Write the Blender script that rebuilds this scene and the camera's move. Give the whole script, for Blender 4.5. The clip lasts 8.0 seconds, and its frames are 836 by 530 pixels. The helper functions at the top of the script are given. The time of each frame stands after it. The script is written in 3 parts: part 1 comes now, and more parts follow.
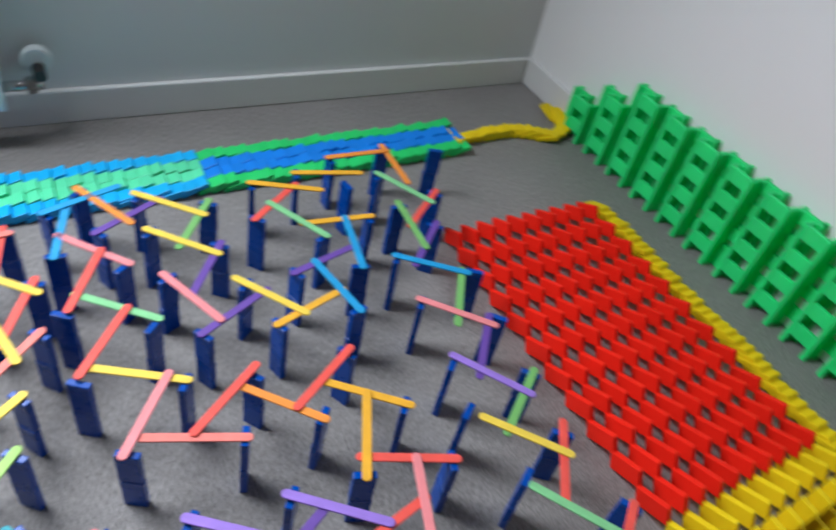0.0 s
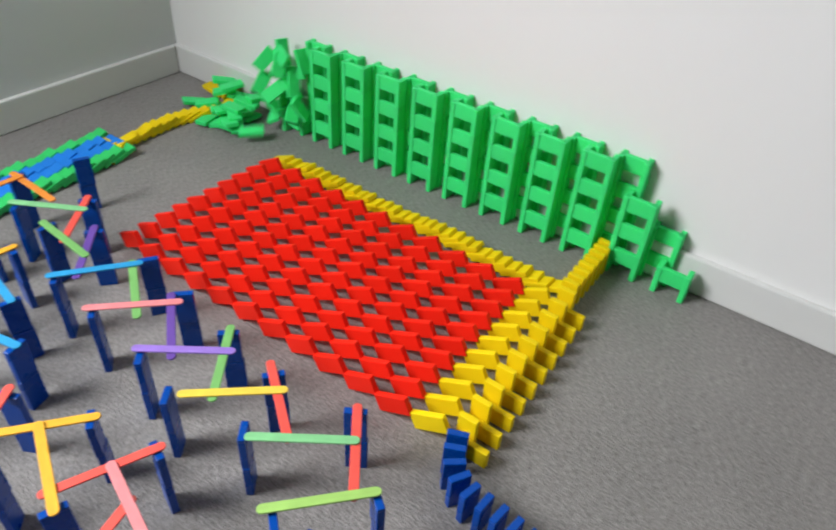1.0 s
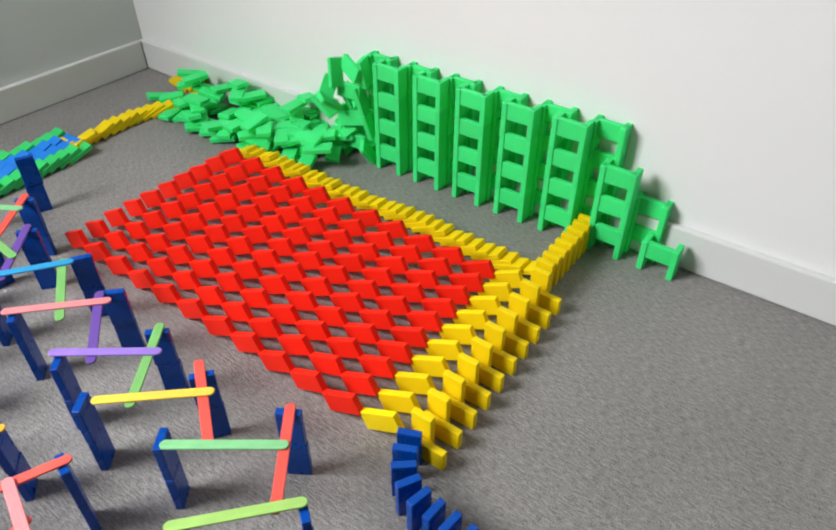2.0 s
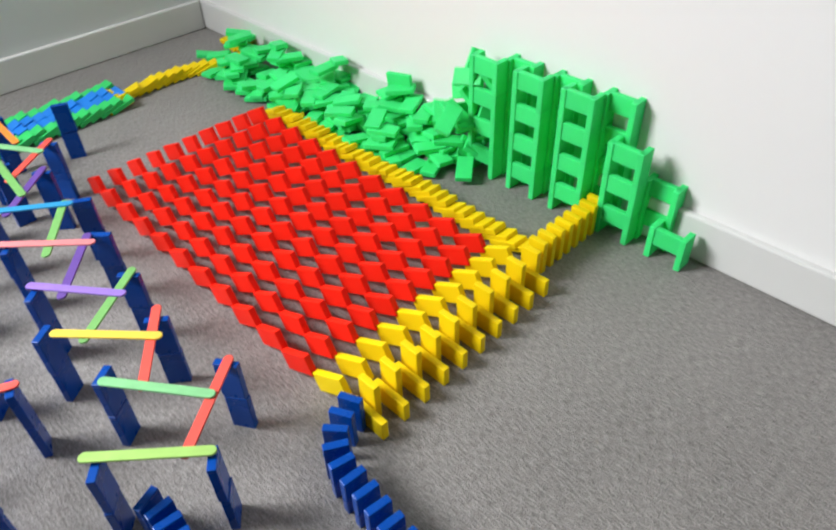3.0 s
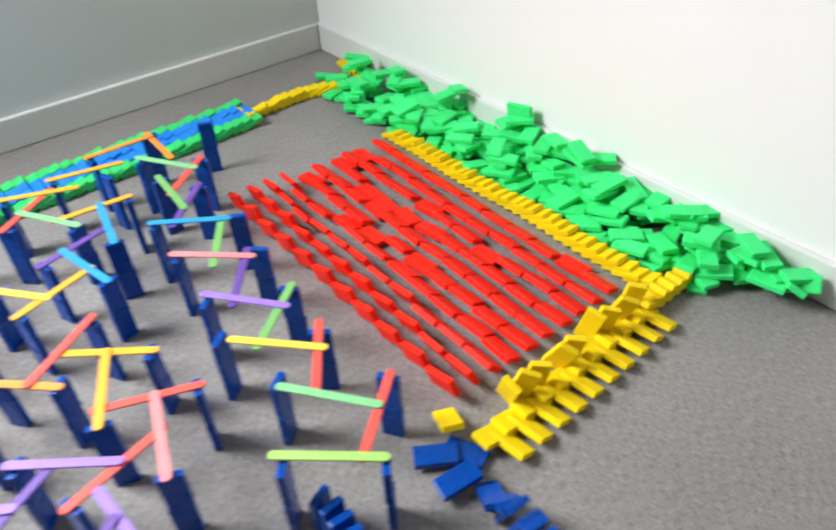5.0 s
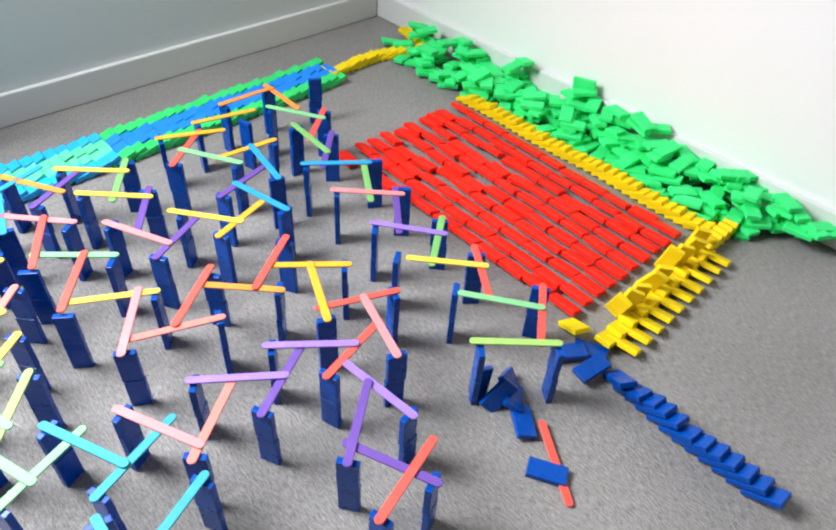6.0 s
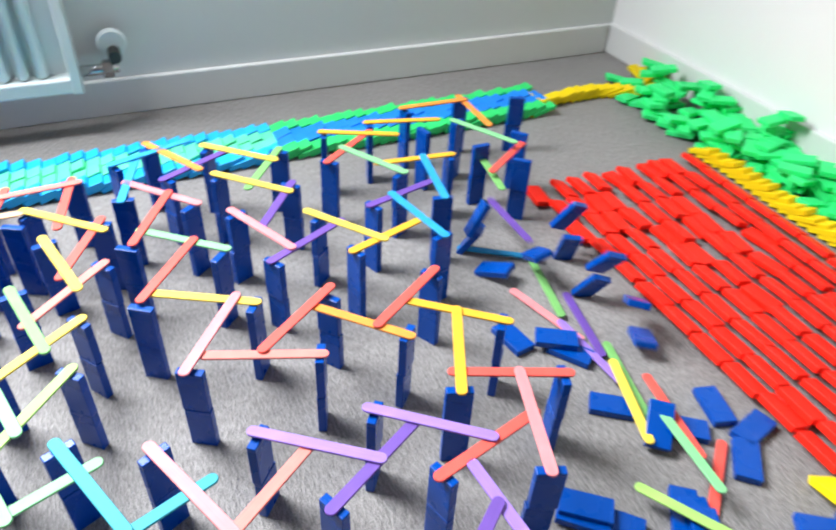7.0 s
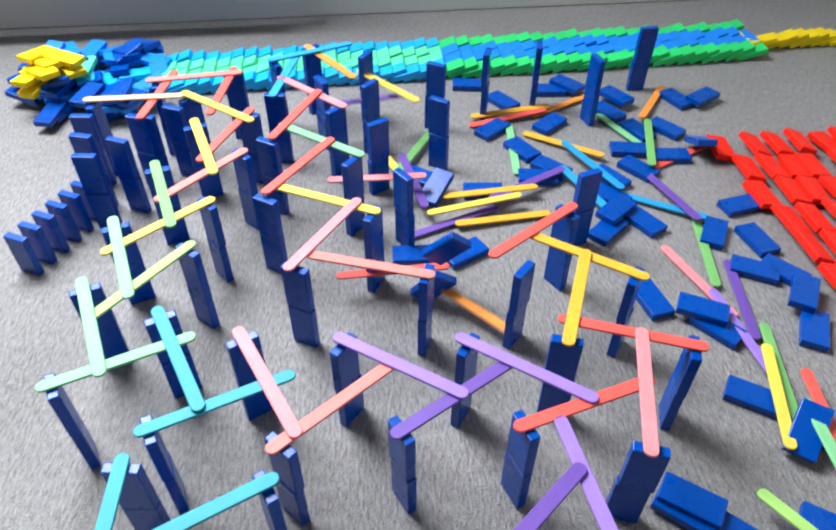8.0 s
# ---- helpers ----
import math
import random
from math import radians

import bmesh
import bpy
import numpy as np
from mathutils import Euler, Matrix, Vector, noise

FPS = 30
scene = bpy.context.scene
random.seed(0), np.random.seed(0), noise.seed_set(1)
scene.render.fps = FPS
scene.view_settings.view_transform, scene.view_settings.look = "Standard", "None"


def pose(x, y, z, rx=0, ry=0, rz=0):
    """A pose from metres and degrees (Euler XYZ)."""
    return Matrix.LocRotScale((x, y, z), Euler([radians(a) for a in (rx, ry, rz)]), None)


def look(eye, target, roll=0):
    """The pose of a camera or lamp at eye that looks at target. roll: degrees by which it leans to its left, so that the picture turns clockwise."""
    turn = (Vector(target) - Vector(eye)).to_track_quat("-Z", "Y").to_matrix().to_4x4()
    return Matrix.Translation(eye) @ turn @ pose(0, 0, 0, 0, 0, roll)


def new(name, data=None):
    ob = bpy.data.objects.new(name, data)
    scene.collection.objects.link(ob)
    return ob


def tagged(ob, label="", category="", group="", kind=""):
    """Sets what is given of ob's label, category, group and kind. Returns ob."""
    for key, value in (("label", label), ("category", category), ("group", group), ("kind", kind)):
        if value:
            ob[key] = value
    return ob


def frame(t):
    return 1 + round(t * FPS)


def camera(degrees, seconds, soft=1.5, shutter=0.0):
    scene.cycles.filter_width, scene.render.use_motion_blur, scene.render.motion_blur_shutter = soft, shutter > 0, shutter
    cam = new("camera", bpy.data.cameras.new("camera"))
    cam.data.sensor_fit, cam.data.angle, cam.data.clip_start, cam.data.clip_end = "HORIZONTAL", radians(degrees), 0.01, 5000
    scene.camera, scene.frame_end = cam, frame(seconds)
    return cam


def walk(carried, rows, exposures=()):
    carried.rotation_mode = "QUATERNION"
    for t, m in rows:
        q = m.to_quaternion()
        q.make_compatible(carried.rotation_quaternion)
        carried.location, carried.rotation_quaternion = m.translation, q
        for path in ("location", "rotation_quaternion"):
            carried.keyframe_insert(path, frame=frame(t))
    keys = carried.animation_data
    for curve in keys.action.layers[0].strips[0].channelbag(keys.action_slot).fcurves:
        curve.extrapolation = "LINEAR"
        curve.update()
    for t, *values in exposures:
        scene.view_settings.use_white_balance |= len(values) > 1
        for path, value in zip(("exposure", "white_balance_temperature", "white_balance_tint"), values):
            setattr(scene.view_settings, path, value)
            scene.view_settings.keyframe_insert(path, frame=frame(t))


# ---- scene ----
cam = camera(63.6, 8.0, soft=2.0, shutter=0.4)
PATH = [
    (0, (-0.94, -1.053, 0.661), (-0.05, 0.142, -0.673), 14.1),
    (0.5, (-0.87, -1.135, 0.663), (0.243, -0.108, -0.642), 6.2),
    (1, (-0.826, -1.177, 0.604), (0.476, -0.321, -0.649), 4.4),
    (1.5, (-0.788, -1.202, 0.577), (0.54, -0.364, -0.662), 0.9),
    (1.7, (-0.772, -1.206, 0.564), (0.528, -0.339, -0.684), 0.4),
    (2.8, (-0.663, -1.293, 0.529), (0.446, -0.218, -0.741), -1.6),
    (3, (-0.653, -1.312, 0.526), (0.388, -0.204, -0.773), -2.2),
    (3.5, (-0.632, -1.318, 0.509), (0.309, -0.16, -0.823), -3.6),
    (4, (-0.62, -1.314, 0.509), (0.301, -0.15, -0.831), -3.3),
    (4.5, (-0.637, -1.304, 0.529), (0.294, -0.113, -0.782), -3.3),
    (5, (-0.743, -1.266, 0.574), (0.204, -0.049, -0.699), -2.6),
    (5.2, (-0.831, -1.258, 0.609), (0.093, -0.186, -0.803), -1.2),
    (6.3, (-1.057, -1.189, 0.653), (0.025, -0.119, -0.646), 5.6),
    (6.5, (-1.037, -1.161, 0.588), (-0.032, -0.009, -0.701), 4.1),
    (6.8, (-0.974, -1.111, 0.527), (-0.141, 0.183, -0.749), 4.2),
    (7, (-0.932, -1.093, 0.49), (-0.243, 0.331, -0.734), 3.3),
    (7.2, (-0.907, -1.08, 0.475), (-0.377, 0.395, -0.768), 1.9),
    (7.5, (-0.891, -1.074, 0.454), (-0.558, 0.423, -0.83), 1.4),
    (8, (-0.882, -1.081, 0.45), (-0.705, 0.371, -0.914), 0.4),
]
walk(cam, [(t, look(eye, target, roll)) for t, eye, target, roll in PATH], exposures=(
    (0, -1.0, 5950, 10), (0.5, -0.68, 6250, 10), (1, -0.5, 6400, 10), (1.5, -0.42, 6450, 10), (3, -0.2, 6450, 10), (4.5, -0.1, 6450, 10),
    (5.2, -0.1, 6350, 10), (6.3, -0.08, 6250, 10), (7, 0.05, 6200, 10), (7.5, 0.0, 6050, 10), (8, -0.28, 6000, 10)))

# ---- light: one window in the grey wall, above the radiator ----
world = bpy.data.worlds.new("daylight")
scene.world = world
world.use_nodes = True
sky = world.node_tree.nodes.new("ShaderNodeTexSky")
sky.sky_type, sky.sun_disc = "NISHITA", False
sky.sun_elevation, sky.sun_rotation = radians(40), radians(-30)
world.node_tree.links.new(sky.outputs[0], world.node_tree.nodes["Background"].inputs[0])
world.node_tree.nodes["Background"].inputs[1].default_value = 0.1


def window_lamp(name, x, y, z, w, h, target, power, colour):
    lamp = bpy.data.lights.new(name, "AREA")
    lamp.shape, lamp.size, lamp.size_y = "RECTANGLE", w, h
    lamp.energy, lamp.color = power, colour
    ob = new(name, lamp)
    ob.matrix_world = look((x, y, z), target)
    return ob


window_lamp("window_light", -1.47, 0.03, 1.2, 0.85, 0.8, (-1.65, -0.72, 0.0), 96, (0.97, 0.985, 1.0))


# ---- materials ----
def shader(name):
    m = bpy.data.materials.new(name)
    m.use_nodes = True
    return m, m.node_tree.nodes, m.node_tree.links, m.node_tree.nodes["Principled BSDF"]


def painted(name, colour, rough, vary=0.06, scale=60.0, bump=0.1, spec=0.5):
    """Plain coloured surface with fine grain, larger stains and a little change from piece to piece."""
    m, n, l, bsdf = shader(name)
    tex = n.new("ShaderNodeTexCoord")
    fine, wide = n.new("ShaderNodeTexNoise"), n.new("ShaderNodeTexNoise")
    fine.inputs["Scale"].default_value, fine.inputs["Detail"].default_value = scale * 8, 4
    wide.inputs["Scale"].default_value, wide.inputs["Detail"].default_value = scale, 3
    info = n.new("ShaderNodeObjectInfo")
    total, part_b = n.new("ShaderNodeMath"), n.new("ShaderNodeMath")
    l.new(tex.outputs["Object"], fine.inputs["Vector"])
    l.new(tex.outputs["Object"], wide.inputs["Vector"])
    part_b.operation = "ADD"
    l.new(wide.outputs[0], part_b.inputs[0])
    l.new(info.outputs["Random"], part_b.inputs[1])
    total.operation = "MULTIPLY_ADD"
    l.new(part_b.outputs[0], total.inputs[0])
    total.inputs[1].default_value, total.inputs[2].default_value = vary * 2, 1 - 2 * vary
    hsv = n.new("ShaderNodeHueSaturation")
    hsv.inputs["Color"].default_value = (*colour, 1)
    l.new(total.outputs[0], hsv.inputs["Value"])
    l.new(hsv.outputs[0], bsdf.inputs["Base Color"])
    rmap = n.new("ShaderNodeMapRange")
    rmap.inputs["To Min"].default_value, rmap.inputs["To Max"].default_value = rough - 0.08, rough + 0.1
    l.new(wide.outputs[0], rmap.inputs["Value"])
    l.new(rmap.outputs[0], bsdf.inputs["Roughness"])
    bsdf.inputs["Specular IOR Level"].default_value = spec
    b = n.new("ShaderNodeBump")
    b.inputs["Strength"].default_value, b.inputs["Distance"].default_value = bump, 0.0006
    l.new(fine.outputs[0], b.inputs["Height"])
    l.new(b.outputs[0], bsdf.inputs["Normal"])
    return m


def wood_stick(name, colour):
    """Dyed craft-stick wood: grain along x, blotchy dye."""
    m, n, l, bsdf = shader(name)
    tex, mapping = n.new("ShaderNodeTexCoord"), n.new("ShaderNodeMapping")
    mapping.inputs["Scale"].default_value = (18, 420, 420)
    grain, blot = n.new("ShaderNodeTexNoise"), n.new("ShaderNodeTexNoise")
    grain.inputs["Scale"].default_value, grain.inputs["Detail"].default_value = 1.5, 5
    blot.inputs["Scale"].default_value = 70
    l.new(tex.outputs["Object"], mapping.inputs["Vector"])
    l.new(mapping.outputs[0], grain.inputs["Vector"])
    l.new(tex.outputs["Object"], blot.inputs["Vector"])
    mix = n.new("ShaderNodeMath")
    mix.operation = "ADD"
    l.new(grain.outputs[0], mix.inputs[0])
    l.new(blot.outputs[0], mix.inputs[1])
    ramp = n.new("ShaderNodeMapRange")
    ramp.inputs["From Min"].default_value, ramp.inputs["From Max"].default_value = 0.5, 1.5
    ramp.inputs["To Min"].default_value, ramp.inputs["To Max"].default_value = 0.82, 1.12
    l.new(mix.outputs[0], ramp.inputs["Value"])
    hsv = n.new("ShaderNodeHueSaturation")
    hsv.inputs["Color"].default_value = (*colour, 1)
    l.new(ramp.outputs[0], hsv.inputs["Value"])
    l.new(hsv.outputs[0], bsdf.inputs["Base Color"])
    bsdf.inputs["Roughness"].default_value = 0.62
    b = n.new("ShaderNodeBump")
    b.inputs["Strength"].default_value, b.inputs["Distance"].default_value = 0.3, 0.0004
    l.new(grain.outputs[0], b.inputs["Height"])
    l.new(b.outputs[0], bsdf.inputs["Normal"])
    return m


def carpet_material():
    """Short grey-brown loop carpet, with the loops in fine uneven ribs along y."""
    m, n, l, bsdf = shader("carpet")
    tex = n.new("ShaderNodeTexCoord")
    turn = n.new("ShaderNodeMapping")
    turn.inputs["Scale"].default_value = (430, 120, 1)
    rib, speck, blot = n.new("ShaderNodeTexNoise"), n.new("ShaderNodeTexNoise"), n.new("ShaderNodeTexNoise")
    rib.inputs["Scale"].default_value, rib.inputs["Detail"].default_value = 1.0, 2
    speck.inputs["Scale"].default_value, speck.inputs["Detail"].default_value = 700, 3
    blot.inputs["Scale"].default_value, blot.inputs["Detail"].default_value = 5, 4
    l.new(tex.outputs["Object"], turn.inputs["Vector"])
    l.new(turn.outputs[0], rib.inputs["Vector"])
    l.new(tex.outputs["Object"], speck.inputs["Vector"])
    l.new(tex.outputs["Object"], blot.inputs["Vector"])
    a, c = n.new("ShaderNodeMath"), n.new("ShaderNodeMath")
    a.operation = "ADD"
    l.new(rib.outputs[0], a.inputs[0])
    l.new(speck.outputs[0], a.inputs[1])
    c.operation = "MULTIPLY_ADD"
    l.new(blot.outputs[0], c.inputs[0])
    c.inputs[1].default_value = 0.35
    l.new(a.outputs[0], c.inputs[2])
    ramp = n.new("ShaderNodeValToRGB")
    ramp.color_ramp.elements[0].position, ramp.color_ramp.elements[1].position = 0.38, 0.78
    ramp.color_ramp.elements[0].color = (0.085, 0.078, 0.073, 1)
    ramp.color_ramp.elements[1].color = (0.40, 0.375, 0.355, 1)
    half = n.new("ShaderNodeMath")
    half.operation = "MULTIPLY"
    half.inputs[1].default_value = 0.5
    l.new(c.outputs[0], half.inputs[0])
    l.new(half.outputs[0], ramp.inputs[0])
    l.new(ramp.outputs[0], bsdf.inputs["Base Color"])
    bsdf.inputs["Roughness"].default_value = 0.6
    bsdf.inputs["Specular IOR Level"].default_value = 0.55
    bsdf.inputs["Sheen Weight"].default_value = 0.15
    b = n.new("ShaderNodeBump")
    b.inputs["Strength"].default_value, b.inputs["Distance"].default_value = 1.0, 0.002
    l.new(a.outputs[0], b.inputs["Height"])
    l.new(b.outputs[0], bsdf.inputs["Normal"])
    return m


CARPET = carpet_material()
PAINT = painted("wall_paint", (0.84, 0.835, 0.82), 0.7, 0.02, 3, 0.15, 0.3)
PAINT_GREY = painted("grey_wall_paint", (0.66, 0.685, 0.68), 0.7, 0.02, 3, 0.15, 0.3)
# tone for the unseen walls, kept dark so that little light bounces back
LOW_BOUNCE = painted("low_bounce_paint", (0.22, 0.19, 0.16), 0.75, 0.03, 3, 0.15, 0.3)
GLOSS = painted("trim_gloss", (0.72, 0.72, 0.70), 0.35, 0.02, 8, 0.05)
ENAMEL = painted("radiator_enamel", (0.72, 0.78, 0.78), 0.3, 0.02, 8, 0.03)
CHROME = painted("valve_chrome", (0.55, 0.55, 0.55), 0.22, 0.03, 30, 0.03)
CHROME.node_tree.nodes["Principled BSDF"].inputs["Metallic"].default_value = 1
DARK = painted("dark_rubber", (0.03, 0.03, 0.03), 0.5)
PLASTIC = {
    "red": painted("red_plastic", (0.84, 0.018, 0.006), 0.5, 0.05, 40, 0.06, 0.16),
    "yellow": painted("yellow_plastic", (0.86, 0.62, 0.003), 0.5, 0.05, 40, 0.06, 0.18),
    "green": painted("green_plastic", (0.055, 0.80, 0.22), 0.5, 0.06, 40, 0.06, 0.2),
    "blue": painted("blue_plastic", (0.0005, 0.058, 0.33), 0.28, 0.06, 40, 0.03, 0.28),
    "lime": painted("lime_plastic", (0.04, 0.62, 0.15), 0.42, 0.06, 40, 0.06, 0.3),
    "azure": painted("azure_plastic", (0.015, 0.22, 0.75), 0.4, 0.06, 40, 0.06, 0.3),
    # blue and green dominoes again, with the pale tint of overexposure in the colour
    "aqua": painted("blown_blue_plastic", (0.02, 0.40, 0.78), 0.4, 0.06, 40, 0.06, 0.3),
    "mint": painted("blown_green_plastic", (0.12, 0.68, 0.36), 0.42, 0.06, 40, 0.06, 0.3),
}
for tone, weight in (("green", 0.5), ("lime", 0.4), ("mint", 0.4), ("yellow", 0.3), ("red", 0.3)):
    body = PLASTIC[tone].node_tree.nodes["Principled BSDF"]
    body.inputs["Subsurface Weight"].default_value = weight
    body.inputs["Subsurface Radius"].default_value = (1.0, 1.0, 1.0)
    body.inputs["Subsurface Scale"].default_value = 0.006
DYE = {
    "red": wood_stick("red_dyed_wood", (0.80, 0.085, 0.06)),
    "pink": wood_stick("pink_dyed_wood", (0.80, 0.24, 0.25)),
    "salmon": wood_stick("salmon_dyed_wood", (0.80, 0.20, 0.16)),
    "peach": wood_stick("peach_dyed_wood", (0.82, 0.46, 0.24)),
    "orange": wood_stick("orange_dyed_wood", (0.82, 0.27, 0.03)),
    "gold": wood_stick("gold_dyed_wood", (0.80, 0.40, 0.015)),
    "yellow": wood_stick("yellow_dyed_wood", (0.84, 0.60, 0.06)),
    "lime": wood_stick("lime_dyed_wood", (0.34, 0.58, 0.13)),
    "green": wood_stick("green_dyed_wood", (0.18, 0.45, 0.12)),
    "mint": wood_stick("mint_dyed_wood", (0.22, 0.56, 0.24)),
    "teal": wood_stick("teal_dyed_wood", (0.012, 0.30, 0.37)),
    "cyan": wood_stick("cyan_dyed_wood", (0.015, 0.30, 0.60)),
    "purple": wood_stick("purple_dyed_wood", (0.13, 0.055, 0.33)),
    "lilac": wood_stick("lilac_dyed_wood", (0.30, 0.17, 0.60)),
}

# ---- geometry helpers ----
L, W, T = 0.0435, 0.0228, 0.0075  # domino


def box_bm(bm, x0, y0, z0, x1, y1, z1, bevel=0.0):
    vs = [bm.verts.new((x, y, z)) for x in (x0, x1) for y in (y0, y1) for z in (z0, z1)]
    faces = [bm.faces.new([vs[i] for i in q]) for q in ((0, 1, 3, 2), (4, 6, 7, 5), (0, 4, 5, 1), (2, 3, 7, 6), (0, 2, 6, 4), (1, 5, 7, 3))]
    if bevel:
        edges = list({e for f in faces for e in f.edges})
        bmesh.ops.bevel(bm, geom=edges, offset=bevel, segments=2, affect="EDGES", profile=0.5)


def mesh_of(name, bm, material, smooth=False):
    bmesh.ops.recalc_face_normals(bm, faces=bm.faces)
    me = bpy.data.meshes.new(name)
    bm.to_mesh(me)
    bm.free()
    me.materials.append(material)
    if smooth:
        for p in me.polygons:
            p.use_smooth = True
    return me


def part(name, bm, material, parent=None, label="", smooth=False):
    ob = new(name, mesh_of(name, bm, material, smooth))
    ob.parent = parent
    if label:
        tagged(ob, label)
    return ob


def block(name, x0, y0, z0, x1, y1, z1, material, parent=None, bevel=0.0, label=""):
    bm = bmesh.new()
    box_bm(bm, x0, y0, z0, x1, y1, z1, bevel)
    return part(name, bm, material, parent, label)


def domino_mesh(colour, material):
    """A domino upright on its short end, width along y, faces along x; a shallow groove crosses the middle of both faces."""
    bm = bmesh.new()
    box_bm(bm, -T / 2, -W / 2, 0, T / 2, W / 2, L, 0.0008)
    return mesh_of("domino_" + colour, bm, material, False)


DOMINO = {c: domino_mesh(c, m) for c, m in PLASTIC.items()}


def stick_mesh(colour, material, length=0.105, width=0.0092, thick=0.0022):
    """A craft stick with round ends, long axis x, one end at the origin."""
    bm = bmesh.new()
    r = width / 2
    outline = []
    for k in range(9):
        a = -math.pi / 2 + math.pi * k / 8
        outline.append((length - r + r * math.cos(a), r * math.sin(a)))
    for k in range(9):
        a = math.pi / 2 + math.pi * k / 8
        outline.append((r + r * math.cos(a), r * math.sin(a)))
    low = [bm.verts.new((x, y, 0)) for x, y in outline]
    f = bm.faces.new(low)
    top = bmesh.ops.extrude_face_region(bm, geom=[f])
    bmesh.ops.translate(bm, vec=(0, 0, thick), verts=[v for v in top["geom"] if isinstance(v, bmesh.types.BMVert)])
    bmesh.ops.recalc_face_normals(bm, faces=bm.faces)
    edges = [e for e in bm.edges if abs(e.verts[0].co.z - e.verts[1].co.z) < 1e-6]
    bmesh.ops.bevel(bm, geom=edges, offset=0.0004, segments=1, affect="EDGES")
    return mesh_of("stick_" + colour, bm, material, False)


STICK = {c: stick_mesh(c, m) for c, m in DYE.items()}

# ---- room ----
XR = 0.010     # face of the white wall
XL, YB, HZ = -4.0, -4.6, 2.4
floor = tagged(block("floor", XL - 0.12, YB - 0.12, -0.1, XR + 0.12, 0.12, 0, CARPET), "grey-brown short loop carpet over the whole floor", "carpet", kind="structure")
tagged(block("wall_east", XR, YB, 0, XR + 0.12, 0.12, HZ, PAINT), "plain white painted wall", "wall", kind="structure")
tagged(block("ceiling", XL - 0.12, YB - 0.12, HZ, XR + 0.12, 0.12, HZ + 0.1, PAINT), "plain white ceiling", "ceiling", kind="structure")


YN = 0.011     # face of the grey wall


def pierced_wall(name, y, lo, hi, w0, w1, z0, z1, label):
    bm = bmesh.new()
    for a, b, c, d in ((lo, w0, 0, HZ), (w1, hi, 0, HZ), (w0, w1, 0, z0), (w0, w1, z1, HZ)):
        box_bm(bm, a, y, c, b, y + 0.12, d)
    return tagged(part(name, bm, PAINT_GREY), label, "wall", kind="structure")


pierced_wall("wall_north", YN, XL, XR, -1.92, -1.02, 0.75, 1.65, "pale grey-green painted wall behind the domino strip")
# two unseen walls, added dark and far off to weaken the fill light
tagged(block("wall_west", XL - 0.12, YB, 0, XL, 0.13, HZ, LOW_BOUNCE), "unseen wall across the room, darkened to cut bounced light", "wall", kind="structure")
tagged(block("wall_south", XL - 0.12, YB - 0.12, 0, XR + 0.12, YB, HZ, LOW_BOUNCE), "unseen wall at the end of the room, darkened to cut bounced light", "wall", kind="structure")


def skirting(name, x0, y0, x1, y1, label):
    """Square skirting board with a rounded top edge and a small step."""
    bm = bmesh.new()
    box_bm(bm, x0, y0, 0, x1, y1, 0.058, 0.003)
    return tagged(part(name, bm, GLOSS), label, "baseboard", kind="structure")


skirting("baseboard_north", XL, 0.0, XR - 0.012, YN, "white gloss baseboard along the grey wall")
skirting("baseboard_east", XR - 0.010, YB, XR, YN, "white gloss baseboard along the white wall")


def radiator():
    base = tagged(new("radiator"), "white fluted panel radiator low on the grey wall", "radiator", kind="")
    x0, x1, z0, z1 = -1.95, -0.985, 0.068, 0.55
    block("bottom_rail", x0, -0.062, z0, x1, -0.03, z0 + 0.022, ENAMEL, base, 0.003)
    block("back_panel", x0, -0.034, z0 + 0.02, x1, -0.022, z1, ENAMEL, base, 0.002)
    block("end_cap", x1 - 0.012, -0.066, z0, x1 + 0.002, -0.02, z1, ENAMEL, base, 0.002)
    x = x0 + 0.03
    while x < x1 - 0.03:
        bm = bmesh.new()
        bmesh.ops.create_cone(bm, cap_ends=True, segments=12, radius1=0.0085, radius2=0.0085, depth=z1 - z0 - 0.03,
                              matrix=Matrix.Translation((x, -0.042, (z0 + z1) / 2 + 0.01)) @ Matrix.Diagonal((1, 1.6, 1, 1)))
        part("flute", bm, ENAMEL, base, smooth=True)
        x += 0.024
    for x in (x0 + 0.2, x1 - 0.2):
        block("bracket", x - 0.01, -0.03, 0.2, x + 0.01, 0.0, 0.24, ENAMEL, base)
    return base


def valve():
    base = tagged(new("radiator_valve"), "chrome radiator valve with a round white cap and dark port", "valve")
    bm = bmesh.new()
    bmesh.ops.create_cone(bm, cap_ends=True, segments=20, radius1=0.021, radius2=0.019, depth=0.012, matrix=pose(-0.932, -0.012, 0.118, 90))
    part("cap", bm, ENAMEL, base, smooth=False)
    bm = bmesh.new()
    bmesh.ops.create_cone(bm, cap_ends=True, segments=16, radius1=0.009, radius2=0.009, depth=0.034, matrix=pose(-0.932, -0.028, 0.108, 90))
    part("port", bm, DARK, base)
    bm = bmesh.new()
    bmesh.ops.create_cone(bm, cap_ends=True, segments=14, radius1=0.008, radius2=0.008, depth=0.06, matrix=pose(-0.96, -0.03, 0.088, 0, 90))
    part("pipe", bm, CHROME, base, smooth=True)
    bm = bmesh.new()
    bmesh.ops.create_cone(bm, cap_ends=True, segments=6, radius1=0.013, radius2=0.013, depth=0.014, matrix=pose(-0.945, -0.03, 0.088, 0, 90))
    part("nut", bm, CHROME, base)


radiator()
valve()

# ---- dominoes ----
rnd = random.Random(7)
SAY = {"azure": "blue", "aqua": "blue", "lime": "green", "mint": "green"}
MOVES = []     # thing, rows


